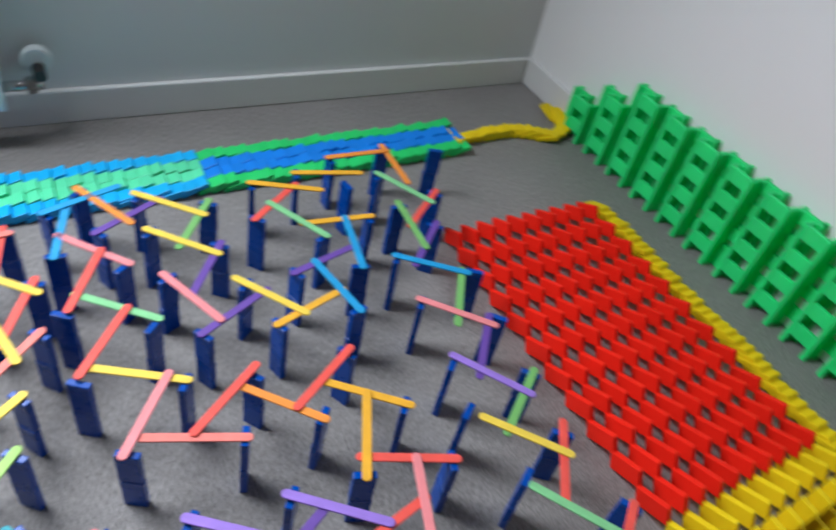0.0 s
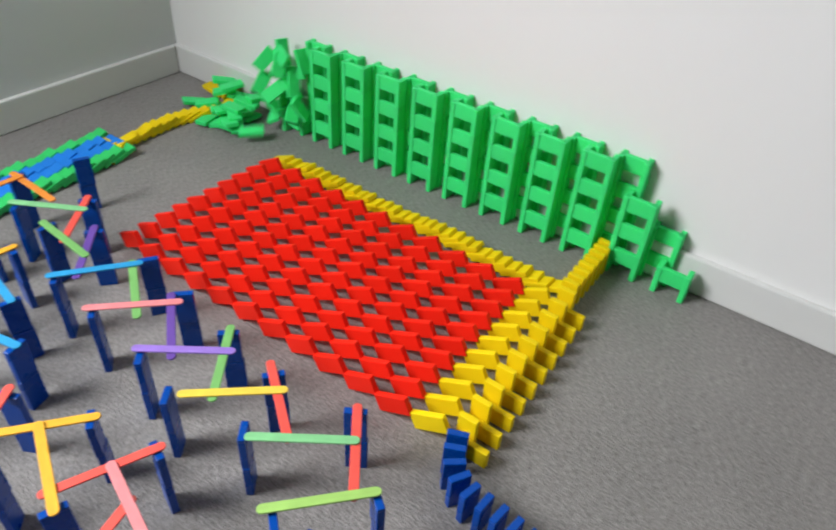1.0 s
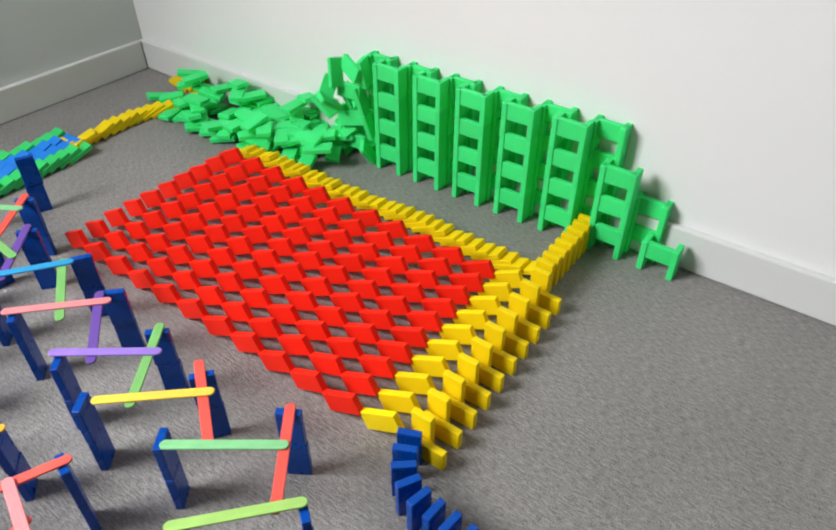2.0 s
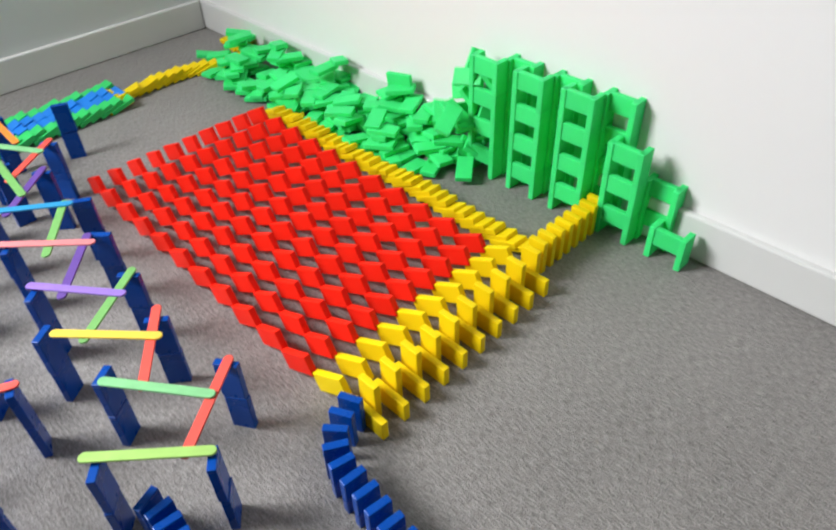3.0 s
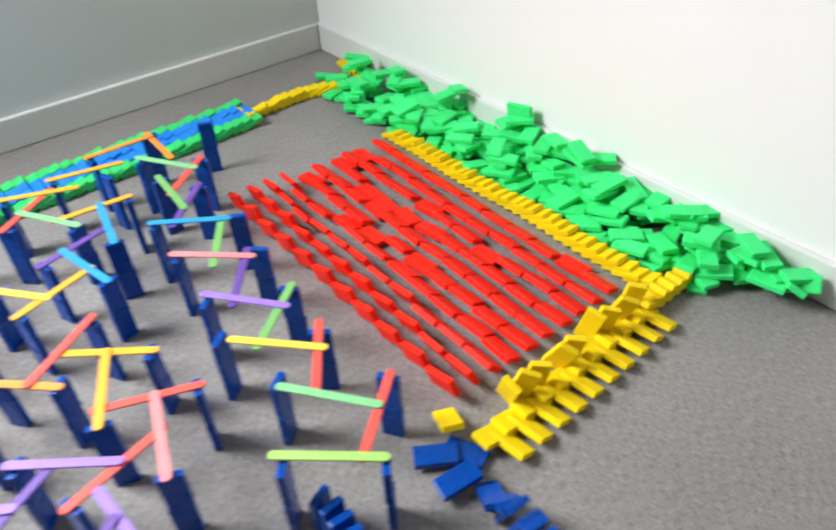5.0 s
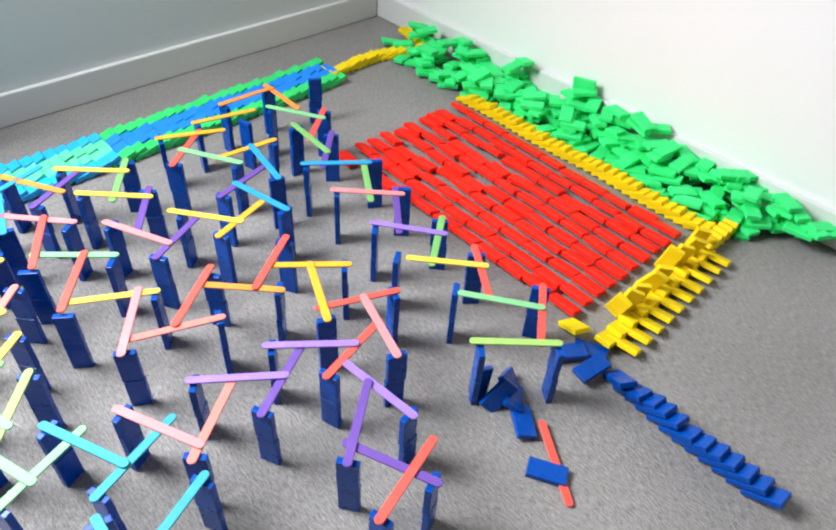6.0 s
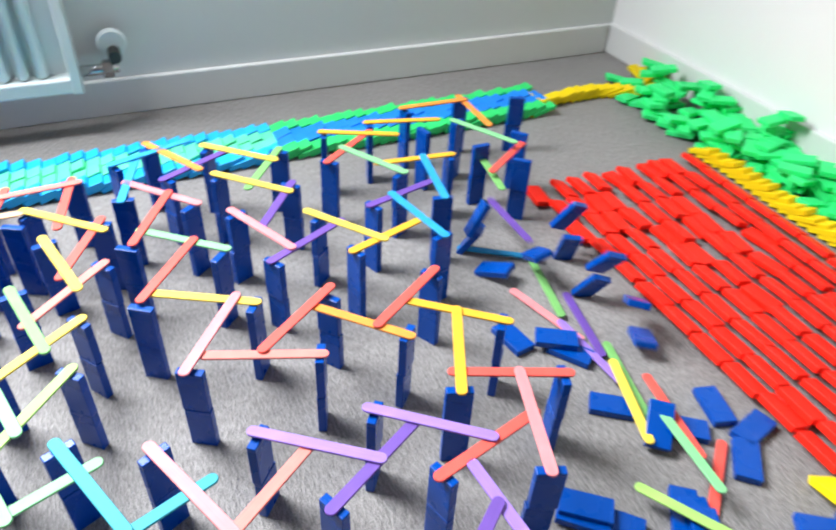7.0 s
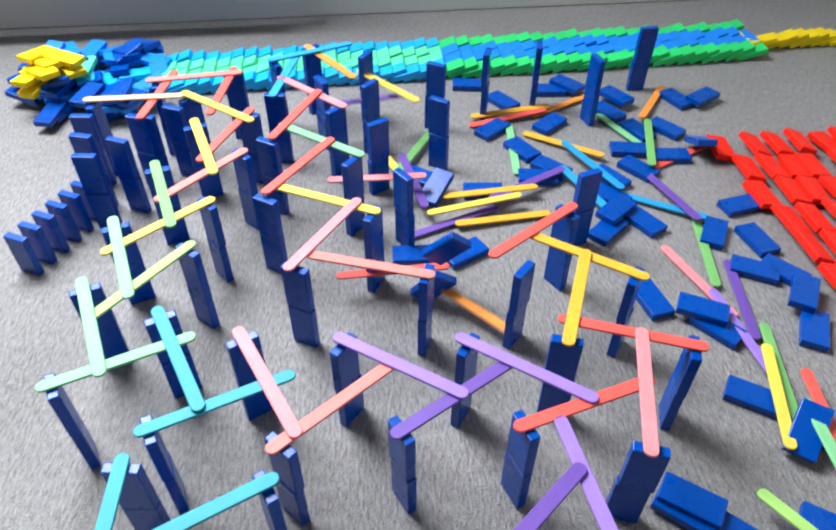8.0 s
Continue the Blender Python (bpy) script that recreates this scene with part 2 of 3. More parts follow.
def domino(colour, m, label, group):
    ob = new(SAY.get(colour, colour) + "_domino", DOMINO[colour])
    ob.matrix_basis = m
    return tagged(ob, label, "domino", group)


def tipped(x, y, yaw, tilt, z=0.0, side=T / 2):
    """An upright domino at x, y whose +x face looks along yaw, tipped by tilt degrees over its lower front edge."""
    return Matrix.Translation((x, y, z)) @ pose(0, 0, 0, 0, 0, yaw) @ Matrix.Translation((side, 0, 0)) @ pose(0, 0, 0, 0, tilt, 0) @ Matrix.Translation((-side, 0, 0))


ONEDGE = Matrix.Translation((0, -L / 2, W / 2)) @ pose(0, 0, 0, -90, 0, 0)  # long side down, centred


def edged(x, y, yaw, tilt, z=0.0):
    """A domino on its long edge, faces along yaw, tipped by tilt."""
    return Matrix.Translation((x, y, z)) @ pose(0, 0, 0, 0, 0, yaw) @ Matrix.Translation((T / 2, 0, 0)) @ pose(0, 0, 0, 0, tilt, 0) @ Matrix.Translation((-T / 2, 0, 0)) @ ONEDGE


def propped(x, y, yaw, lift, tip, z=0.003):
    """A domino on its long edge along y, its near end lifted by lift degrees, tipped over by tip degrees."""
    m = Matrix.Translation((x, y, z)) @ pose(0, 0, 0, 0, 0, yaw)
    m = m @ Matrix.Translation((-T / 2, 0, 0)) @ pose(0, 0, 0, 0, -tip, 0) @ Matrix.Translation((T / 2, 0, 0))
    return m @ Matrix.Translation((0, L / 2, 0)) @ pose(0, 0, 0, -lift, 0, 0) @ Matrix.Translation((0, -L / 2, 0)) @ ONEDGE


def laid(x, y, yaw, deep=0, lean=0.0):
    """A domino lying flat, its long axis along yaw, on the carpet or on deep others; lean lifts its far end."""
    z = T / 2 + 0.0005 + T * deep + 0.5 * L * math.sin(math.radians(lean))
    return Matrix.Translation((x, y, z)) @ pose(0, 0, 0, 0, 0, yaw) @ pose(0, 0, 0, 0, 90 - lean, 0) @ Matrix.Translation((0, 0, -L / 2))


def drop(ob, start, end, t, seconds, centre):
    """A free fall from one pose to another, turning on the way, then a small settling."""
    rows = [(0.0, start), (t, start)]
    q0, q1 = start.to_quaternion(), end.to_quaternion()
    if q0.dot(q1) < 0:
        q1.negate()
    c0, c1 = start @ centre, end @ centre
    for k in (0.3, 0.55, 0.8, 1.0):
        u = k ** 1.3
        c = Vector((c0.x + (c1.x - c0.x) * u, c0.y + (c1.y - c0.y) * u, c0.z + (c1.z - c0.z) * k * k))
        rows.append((t + seconds * k, Matrix.Translation(c) @ q0.slerp(q1, u).to_matrix().to_4x4() @ Matrix.Translation(-centre)))
    rows.append((9.0, rows[-1][1]))
    MOVES.append((ob, rows))


def fall(ob, maker, t, final, seconds):
    """Stand until t, then tip with growing speed to the final tilt and stay."""
    rows = [(0.0, maker(0)), (t, maker(0))]
    for k in (0.35, 0.6, 0.8, 1.0):
        rows.append((t + seconds * k, maker(final * (k ** 2))))
    rows.append((max(8.0, t + seconds + 0.1), maker(final)))
    MOVES.append((ob, rows))


# red field: dominoes on their long edges, one end propped on the next, tipping over sideways
for i in range(10):
    for j in range(11):
        x = -0.433 + 0.0282 * i + 0.0012 * (j / 10) * i + rnd.uniform(-0.001, 0.001)
        y = -0.907 + 0.0457 * j + rnd.uniform(-0.001, 0.001)
        yaw, lift = rnd.uniform(0, 5), 26 + rnd.uniform(-2, 2)
        ob = domino("red", propped(x, y, yaw, lift, 0), "glossy red domino propped on its neighbour in the field", "red domino field")
        t = 4.24 + (-0.18 - x) * 2.3 + 0.08 * (y + 0.9) / 0.45 + rnd.uniform(-0.03, 0.03)
        patchy = j > 4 and i < 7
        loose = rnd.random() < (0.36 if patchy else 0.14)
        final = (84 if loose else 71) + rnd.uniform(-4, 4)
        turn = rnd.uniform(-3, 3) + (rnd.uniform(-12, 12) if loose else 0)
        kick = 0.013 + (rnd.uniform(-0.011, 0.011) if loose else rnd.uniform(-0.002, 0.002))
        lean = final if loose else 62 + rnd.uniform(-4, 4)
        rows = [(0.0, propped(x, y, yaw, lift, 0))]
        last = t + 0.2 + 0.2 * (i < 4)
        for u, a in ((t, 0.0), (t + 0.35 * (last - t), 0.14 * lean), (t + 0.7 * (last - t), 0.52 * lean), (last, lean), (max(5.05, last) + rnd.uniform(0.02, 0.1), lean), (5.3 + rnd.uniform(0, 0.2), final), (8.2, final)):
            rows.append((u, propped(x + kick * min(a, 66) / 66, y, yaw + (turn - yaw) * a / 90, lift * (1 - 0.93 * min(1.0, 1.6 * a / final)), a)))
        MOVES.append((ob, rows))

# yellow border rows in front of the red field
def front_time(x):
    return 4.0 + (-0.03 - x) * 1.38


for i in range(10):
    x = -0.425 + 0.0283 * i
    yy = 0.0012 * i
    t = front_time(x)
    ob = domino("yellow", propped(x - 0.003, -0.953 + yy, 6, 24, 0), "yellow domino propped between the red field and the border row", "yellow border dominoes")
    spin, rise, over = rnd.uniform(-10, 65), rnd.uniform(58, 84), rnd.uniform(-4, 16)
    if i:
        fall(ob, lambda a, x=x, yy=yy, spin=spin, rise=rise, over=over: propped(
            x - 0.003 + 0.008 * a / 90, -0.953 + yy - 0.036 * a / 90, 6 + spin * a / 90, 24 + (rise - 24) * a / 90, over * a / 90), t + 0.05, 90, 0.2)
    else:
        drop(ob, propped(x - 0.003, -0.953, 6, 24, 0), laid(-0.462, -0.943, -115, 0, 30), t + 0.08, 0.2, Vector((0, 0, L / 2)))
    ob = domino("yellow", tipped(x + 0.012, -0.984 + yy, 180, 0), "yellow domino standing upright in the border row", "yellow border dominoes")
    fall(ob, lambda a, x=x, yy=yy: tipped(x + 0.012, -0.984 + yy, 180, a), t, 74 + rnd.uniform(-3, 3), 0.2)
    ob = domino("yellow", edged(x, -0.994 + yy, 180, 0), "yellow domino on its long edge at the outside of the border", "yellow border dominoes")
    fall(ob, lambda a, x=x, yy=yy: edged(x + 0.006 * a / 60, -0.996 + yy - 0.004 * a / 60, 180 + 0.1 * a, a), t + 0.04, 62 + rnd.uniform(-4, 4), 0.2)
for i in range(8):
    x = -0.140 + 0.0165 * i
    ob = domino("yellow", tipped(x, -0.969, 180 + rnd.uniform(-3, 3), 0), "yellow domino standing in the link line to the green wall", "yellow link dominoes")
    t = front_time(x)
    fall(ob, lambda a, x=x: tipped(x, -0.969, 180, a), t, 63 + rnd.uniform(-3, 3), 0.18)

# yellow row between the red field and the green wall, leaning on one another
for i in range(32):
    y = -0.405 - 0.0164 * i
    x = -0.130 + 0.002 * math.sin(i * 0.4)
    domino("yellow", tipped(x, y, -90 + rnd.uniform(-3, 3), 66 + rnd.uniform(-4, 4)), "yellow domino toppled on its neighbour in a fallen row", "yellow side row")

# blue line that leads from the border round to the stick towers
def along(points, pitch):
    """Evenly spaced places and headings on a smooth path through a few points."""
    out, need = [], 0.0
    pts = [Vector(p) for p in points]
    dense = []
    for k in range(len(pts) - 1):
        p0, p1, p2, p3 = pts[max(k - 1, 0)], pts[k], pts[k + 1], pts[min(k + 2, len(pts) - 1)]
        for s in range(24):
            u = s / 24
            dense.append(0.5 * ((2 * p1) + (p2 - p0) * u + (2 * p0 - 5 * p1 + 4 * p2 - p3) * u * u + (3 * p1 - p0 - 3 * p2 + p3) * u ** 3))
    dense.append(pts[-1])
    run = 0.0
    for a, b in zip(dense, dense[1:]):
        d = (b - a).length
        while need <= run + d and d > 0:
            p = a.lerp(b, (need - run) / d)
            out.append((p.x, p.y, math.degrees(math.atan2((b - a).y, (b - a).x))))
            need += pitch
        run += d
    return out


first = along([(-0.437, -0.986), (-0.457, -0.995), (-0.473, -1.008), (-0.484, -1.030), (-0.488, -1.065), (-0.493, -1.11), (-0.494, -1.16), (-0.495, -1.21)], 0.0172)
SLIPPED = ((-0.470, -0.978, -66), (-0.497, -0.964, -34, 0.7), (-0.500, -1.000, -10, 0.9, 8))
for k, (x, y, h) in enumerate(first):
    ob = domino("blue", tipped(x, y, h, 0), "dark blue domino standing in a curved line", "first blue domino line")
    if k < len(SLIPPED):
        drop(ob, tipped(x, y, h, 0), laid(*SLIPPED[k]), 4.72 + 0.03 * k, 0.2, Vector((0, 0, L / 2)))
    else:
        fall(ob, lambda a, x=x, y=y, h=h: tipped(x, y, h, a), 4.74 + 0.03 * k, 60 + rnd.uniform(-3, 4), 0.16)
second = along([(-0.620, -1.022), (-0.614, -0.985), (-0.613, -0.955), (-0.622, -0.932)], 0.0155)
LANDED = ((-0.648, -1.052, -60), (-0.621, -0.992, -118), (-0.601, -0.955, -115), (-0.583, -0.918, -112), (-0.635, -0.944, -75), (-0.668, -0.878, -42), (-0.640, -0.902, -50))


for k, (x, y, h) in enumerate(second):
    start = tipped(x, y, h, 0)
    ob = domino("blue", start, "dark blue domino standing in the line that meets the towers", "second blue domino line")
    lx, ly, lh = LANDED[k % len(LANDED)]
    end = Matrix.Translation((lx, ly, T / 2 + 0.0006 * k)) @ pose(0, 0, 0, 0, 90, lh) @ Matrix.Translation((0, 0, -L / 2))
    drop(ob, start, end, 5.68 + 0.045 * k, 0.3, Vector((0, 0, L / 2)))
ob = new("craft_stick", STICK["red"])
ob.matrix_basis = pose(-0.603, -1.006, 0.006, 0, 2.5, -123)
tagged(ob, "red dyed wooden craft stick lying on the carpet", "craft stick", "craft stick bridges")

# ---- green wall: columns of level upon level, each two legs and a rung ----
LEVEL = 0.0425
PILE = {}


def settled(x, y):
    """Height on the growing heap at this place."""
    key = (round(x / 0.03), round(y / 0.035))
    PILE[key] = PILE.get(key, 0) + 1
    return min(0.006 + 0.0078 * (PILE[key] - 1), 0.055)


def front_of_collapse(y):
    ys, ts = (0.2, 0.37, 0.475, 0.745, 0.83, 0.97, 1.03, 1.07, 1.12), (0.35, 0.9, 1.38, 2.75, 3.3, 4.05, 4.32, 4.75, 4.85)
    return float(np.interp(-y, ys, ts))


def collapse(ob, start, centre, t, level):
    """A piece drops from the wall onto the heap at its foot."""
    x, y, z = centre
    out = rnd.random()
    fx = -0.112 * out ** 1.05 - 0.006
    fy = y + rnd.uniform(-0.055, 0.03)
    fy = max(fy, -1.085)
    if fy < -1.0:
        fx *= 0.5
    elif fy < -0.93:
        fx *= 0.72
    fz = settled(fx, fy) + (0.03 if fx > -0.05 else 0.0) * rnd.random()
    flat = pose(0, 0, 0, rnd.uniform(-13, 13), 90 + rnd.uniform(-14, 14), 0)
    end = Matrix.Translation((fx, fy, fz + 0.002)) @ pose(0, 0, 0, 0, 0, rnd.uniform(0, 360)) @ flat @ Matrix.Translation((0, 0, -L / 2))
    t = t + 0.02 * (3 - level) + rnd.uniform(0, 0.08)
    rows = [(0.0, start), (t, start)]
    q0, q1 = start.to_quaternion(), end.to_quaternion()
    if q0.dot(q1) < 0:
        q1.negate()
    c0, c1 = start @ Vector((0, 0, L / 2)), end @ Vector((0, 0, L / 2))
    span = 0.16 + 0.07 * level + rnd.uniform(0, 0.1)
    for k in (0.3, 0.55, 0.8, 1.0):
        q = q0.slerp(q1, k)
        c = Vector((c0.x + (c1.x - c0.x) * k, c0.y + (c1.y - c0.y) * k, c0.z + (c1.z - c0.z) * k * k))
        rows.append((t + span * k, Matrix.Translation(c) @ q.to_matrix().to_4x4() @ Matrix.Translation((0, 0, -L / 2))))
    rows.append((8.2, rows[-1][1]))
    MOVES.append((ob, rows))


FACE = pose(0, 0, 0, 90, 0, 0) @ Matrix.Translation((0, 0, -L / 2))        # rung: long axis along y, faces along x
GREEN_LABEL = "bright green domino built into the stacked open wall"
for c in range(13):
    yc = -1.070 + 0.0712 * c
    levels = {0: 1, 1: 3, 11: 3, 12: 2}.get(c, 4)
    for row, (xf, dy, more) in enumerate(((-0.031, 0.0, 0), (-0.0045, 0.030, 1))):
        n = min(4, levels + more) if c < 11 else levels
        for k in range(n):
            z = LEVEL * k
            t = front_of_collapse(yc + dy)
            m = pose(xf + T / 2, yc + dy, z + LEVEL - W / 2, 0, 0, 0) @ FACE
            ob = domino("green", m, GREEN_LABEL, "green domino wall")
            collapse(ob, m, m.translation, t, k)
            for s in (-1, 1):
                if row == 0:
                    m = pose(xf + W / 2 - 0.0014, yc + s * 0.0195, z, 0, 0, 90) @ Matrix.Translation((0, 0, -0.001 if k else 0.0))
                else:
                    m = pose(xf + T / 2 + T * 0.2, yc + dy + s * 0.0185, z - (0.001 if k else 0), 0, 0, 90)
                ob = domino("green", m, GREEN_LABEL, "green domino wall")
                collapse(ob, m, m.translation, t, k)

# two pieces that come to rest upright on the heap, one across the other
for m, end in ((pose(-0.006, -0.609, 0.0, 0, 0, 0), pose(-0.012, -0.607, 0.024, 4, 0, 8)), (pose(-0.006, -0.609, 0.0675, 90, 0, 0) @ Matrix.Translation((0, 0, -L / 2)), pose(-0.013, -0.606, 0.078, 84, 0, 10) @ Matrix.Translation((0, 0, -L / 2)))):
    ob = domino("green", m, "bright green domino resting upright on the fallen heap", "green domino wall")
    MOVES.append((ob, [(0.0, m), (2.1, m), (2.3, end), (8.2, end)]))

# ---- fallen strip along the grey wall: four lanes of toppled dominoes ----
def lane(y, x0, x1, colour):
    x = x0
    while x > x1:
        yield colour, tipped(x, y + rnd.uniform(-0.0015, 0.0015) + (x + 0.3) * 0.02, rnd.uniform(-3, 3), 73 + rnd.uniform(-4, 4))
        x -= 0.0185


strip = []
# far halves: the same blue and green, overexposure painted into the plastic
for y, near, far in ((-0.140, "lime", "aqua"), (-0.164, "azure", "mint"), (-0.188, "azure", "mint"), (-0.212, "lime", "aqua")):
    strip += list(lane(y, -0.315, -0.775, near)) + list(lane(y, -0.785, -1.16, far))
for c, m in strip:
    ob = new("toppled_domino", DOMINO[c])
    ob.matrix_basis = m
    # the far lanes' pale tones are overexposure put into the plastic colour
    tagged(ob, {"lime": "bright green", "azure": "blue", "aqua": "overexposed blue", "mint": "pale green"}[c] + " domino toppled on its neighbour in the long strip", "domino", "fallen domino strip")
path = along([(-0.300, -0.150), (-0.285, -0.176), (-0.22, -0.181), (-0.16, -0.180), (-0.12, -0.192), (-0.09, -0.206), (-0.05, -0.2), (-0.022, -0.175), (-0.02, -0.15)], 0.0165)
for x, y, h in path:
    domino("yellow", tipped(x, y, h, 72 + rnd.uniform(-4, 4)), "yellow domino toppled in the winding line to the corner", "fallen yellow line")
for k in range(4):
    domino("yellow", tipped(-0.330 + 0.004 * k, -0.143 - 0.0225 * k, 0, 79), "yellow domino toppled across the end of the strip", "fallen yellow line")

# heap of fallen blue dominoes at the strip's far end
for k in range(64):
    x, y = -1.13 - 0.16 * rnd.random(), -0.30 + 0.17 * rnd.random()
    c = "azure" if rnd.random() < 0.3 else "blue"
    # this band carries on the overexposed tint of the far lanes
    if -0.235 < y < -0.2 and x > -1.22:
        c = "mint" if rnd.random() < 0.4 else "aqua"
    m = Matrix.Translation((x, y, 0.008 + 0.03 * rnd.random())) @ pose(0, 0, 0, rnd.uniform(-18, 18), 90 + rnd.uniform(-20, 20), rnd.uniform(0, 360)) @ Matrix.Translation((0, 0, -L / 2))
    domino(c, m, "domino lying in the loose heap at the strip's end", "fallen domino heap")
for k in range(14):
    m = pose(-1.28 + 0.055 * rnd.random(), -0.26 + 0.06 * rnd.random(), 0.03 + 0.012 * k / 5, 0, 0, rnd.uniform(0, 360)) @ pose(0, 0, 0, 0, 84, 0) @ Matrix.Translation((0, 0, -L / 2))
    domino("yellow", m, "yellow domino lying in the loose heap at the strip's end", "fallen domino heap")

# ---- towers of two dominoes carrying craft sticks ----
COUNT = {"n": 0}


def tower(x, y, yaw, t=99, rest=()):
    """Two dominoes, one on the other; from t on the lower and the upper one fall to their resting places, as laid() takes them."""
    yaw += rnd.uniform(-6, 6)
    for k in (0, 1):
        start = pose(x + 0.0012 * k * rnd.uniform(-1, 1), y + 0.0012 * k * rnd.uniform(-1, 1), L * k, 0, 0, yaw + 1.5 * k * rnd.uniform(-1, 1))
        ob = domino("blue", start, "dark blue domino stacked end on end in a tower", "blue domino towers")
        if rest:
            drop(ob, start, laid(*rest[k]), t + 0.05 * (1 - k), 0.24 + 0.1 * k, Vector((0, 0, L / 2)))


def bridge(x, y, heading, colour, t=99, at=None, wait=0.25, rest=(), lies=None):
    """A craft stick from the top of a tower, at x, y, towards heading, with that tower. From t on the stick falls to lies (its middle,
    its heading, its height over the carpet); the tower follows after wait seconds and comes to rest as given, or stays up."""
    n = COUNT["n"] = COUNT["n"] + 1
    a = math.radians(heading)
    lift = 2 * L + 0.0005 + 0.0023 * (n % 2)
    start = pose(x - 0.002 * math.cos(a), y - 0.002 * math.sin(a), lift, 0, 0, heading)
    ob = new("craft_stick", STICK[colour])
    ob.matrix_basis = start
    tagged(ob, {"lilac": "light purple", "mint": "pale green", "gold": "golden yellow"}.get(colour, colour) + " dyed wooden craft stick bridging blue domino towers", "craft stick", "craft stick bridges")
    tx, ty = at or (x + 0.007 * math.cos(a), y + 0.007 * math.sin(a))
    tower(tx, ty, heading, t + wait, rest)
    if lies:
        mx, my, yaw, z = lies
        yaw += 180 * round((heading - yaw) / 180)
        b = math.radians(yaw)
        end = pose(mx - 0.0525 * math.cos(b), my - 0.0525 * math.sin(b), z, rnd.uniform(-5, 5), rnd.uniform(-3, 0), yaw)
        drop(ob, start, end, t + 0.05, 0.3, Vector((0.0525, 0, 0)))


bridge(-0.638, -0.915, -42, "lime", 6.0, at=(-0.636, -0.929), rest=((-0.646, -0.893, -45), (-0.664, -0.874, -38, 1)), lies=(-0.591, -0.920, -59, 0.017))
tower(-0.566, -0.985, -42, 6.0, ((-0.589, -0.930, -119, 1), (-0.612, -0.974, -117, 1)))
bridge(-0.502, -0.907, -142, "red", 6.12, wait=0.42, at=(-0.507, -0.910), rest=((-0.500, -0.886, -131), (-0.468, -0.862, -165)), lies=(-0.543, -0.895, -139, 0.002))
bridge(-0.594, -0.853, -54, "mint", 6.1, wait=0.5, at=(-0.590, -0.844), rest=((-0.587, -0.905, -126), (-0.528, -0.837, -36)), lies=(-0.553, -0.860, -97, 0.02))
bridge(-0.515, -0.802, -125, "red", 6.22, wait=0.42, at=(-0.523, -0.816), rest=((-0.482, -0.827, -105), (-0.556, -0.832, 50, 0.4, 24)), lies=(-0.536, -0.826, -102, 0.012))
bridge(-0.600, -0.767, -48, "yellow", 6.2, at=(-0.606, -0.754), rest=((-0.616, -0.676, -80), (-0.574, -0.791, -35)), lies=(-0.559, -0.795, -108, 0.011))
bridge(-0.505, -0.733, -142, "green", 6.3, wait=0.45, at=(-0.511, -0.737), rest=((-0.486, -0.728, -120), (-0.477, -0.690, -125, 1)), lies=(-0.540, -0.767, -104, 0.003))
bridge(-0.590, -0.684, -53, "lilac", 6.38, at=(-0.592, -0.694), rest=((-0.570, -0.716, -54), (-0.579, -0.700, -30, 1)), lies=(-0.553, -0.722, -88, 0.003))
bridge(-0.512, -0.643, -128, "purple", 6.42, wait=0.42, at=(-0.501, -0.649), rest=((-0.502, -0.649, -30), (-0.475, -0.655, -52)), lies=(-0.532, -0.683, -102, 0.002))
bridge(-0.587, -0.594, -44, "pink", 6.5, rest=((-0.582, -0.566, -62), (-0.517, -0.592, -122)), lies=(-0.562, -0.655, -74, 0.002))
bridge(-0.504, -0.562, -123, "green", 6.55, wait=0.32, at=(-0.488, -0.571), rest=((-0.478, -0.607, -80), (-0.468, -0.551, 11)), lies=(-0.537, -0.617, -103, 0.002))
bridge(-0.582, -0.516, -36, "cyan", 6.6, rest=((-0.604, -0.520, -48), (-0.609, -0.553, 38, 1)), lies=(-0.556, -0.541, -35, 0.002))
bridge(-0.491, -0.469, -135, "purple", 6.7, wait=0.55, rest=((-0.507, -0.452, -6), (-0.554, -0.473, -55)), lies=(-0.540, -0.528, -77, 0.005))
bridge(-0.528, -0.416, -93, "green", 6.8, wait=0.3, rest=((-0.526, -0.394, -68), (-0.551, -0.434, -11)), lies=(-0.526, -0.431, -108, 0.010))
bridge(-0.457, -0.404, -140, "red", 6.84, wait=0.4, rest=((-0.471, -0.446, -98, 0.6, 26), (-0.489, -0.393, -55)), lies=(-0.500, -0.455, 25, 0.002))
bridge(-0.530, -0.346, -59, "mint", 6.9, wait=0.28, rest=((-0.548, -0.347, -63), (-0.529, -0.319, -62, 0.8)), lies=(-0.545, -0.400, -70, 0.003))
tower(-0.408, -0.308, 70, 7.2, ((-0.447, -0.324, -69), (-0.415, -0.331, 29, 0.7)))
bridge(-0.490, -0.279, -91, "orange", 6.98, lies=(-0.483, -0.330, 54, 0.002))
bridge(-0.588, -0.297, -1, "orange", 7.02, rest=((-0.609, -0.283, -6), (-0.584, -0.281, -53, 0.8)), lies=(-0.600, -0.322, 26, 0.002))
tower(-0.580, -0.361, 12)
bridge(-0.648, -0.318, -13, "gold", 7.12, lies=(-0.674, -0.337, 6, 0.005))
bridge(-0.714, -0.329, -23, "gold", 7.2, lies=(-0.627, -0.416, -40, 0.002))
bridge(-0.729, -0.405, 38, "red", 7.25, rest=((-0.704, -0.372, 37), (-0.714, -0.257, -10)), lies=(-0.679, -0.349, 11, 0.002))
bridge(-0.649, -0.462, 121, "mint", 7.25, rest=((-0.678, -0.420, -62), (-0.677, -0.306, -59)), lies=(-0.688, -0.416, -97, 0.002))
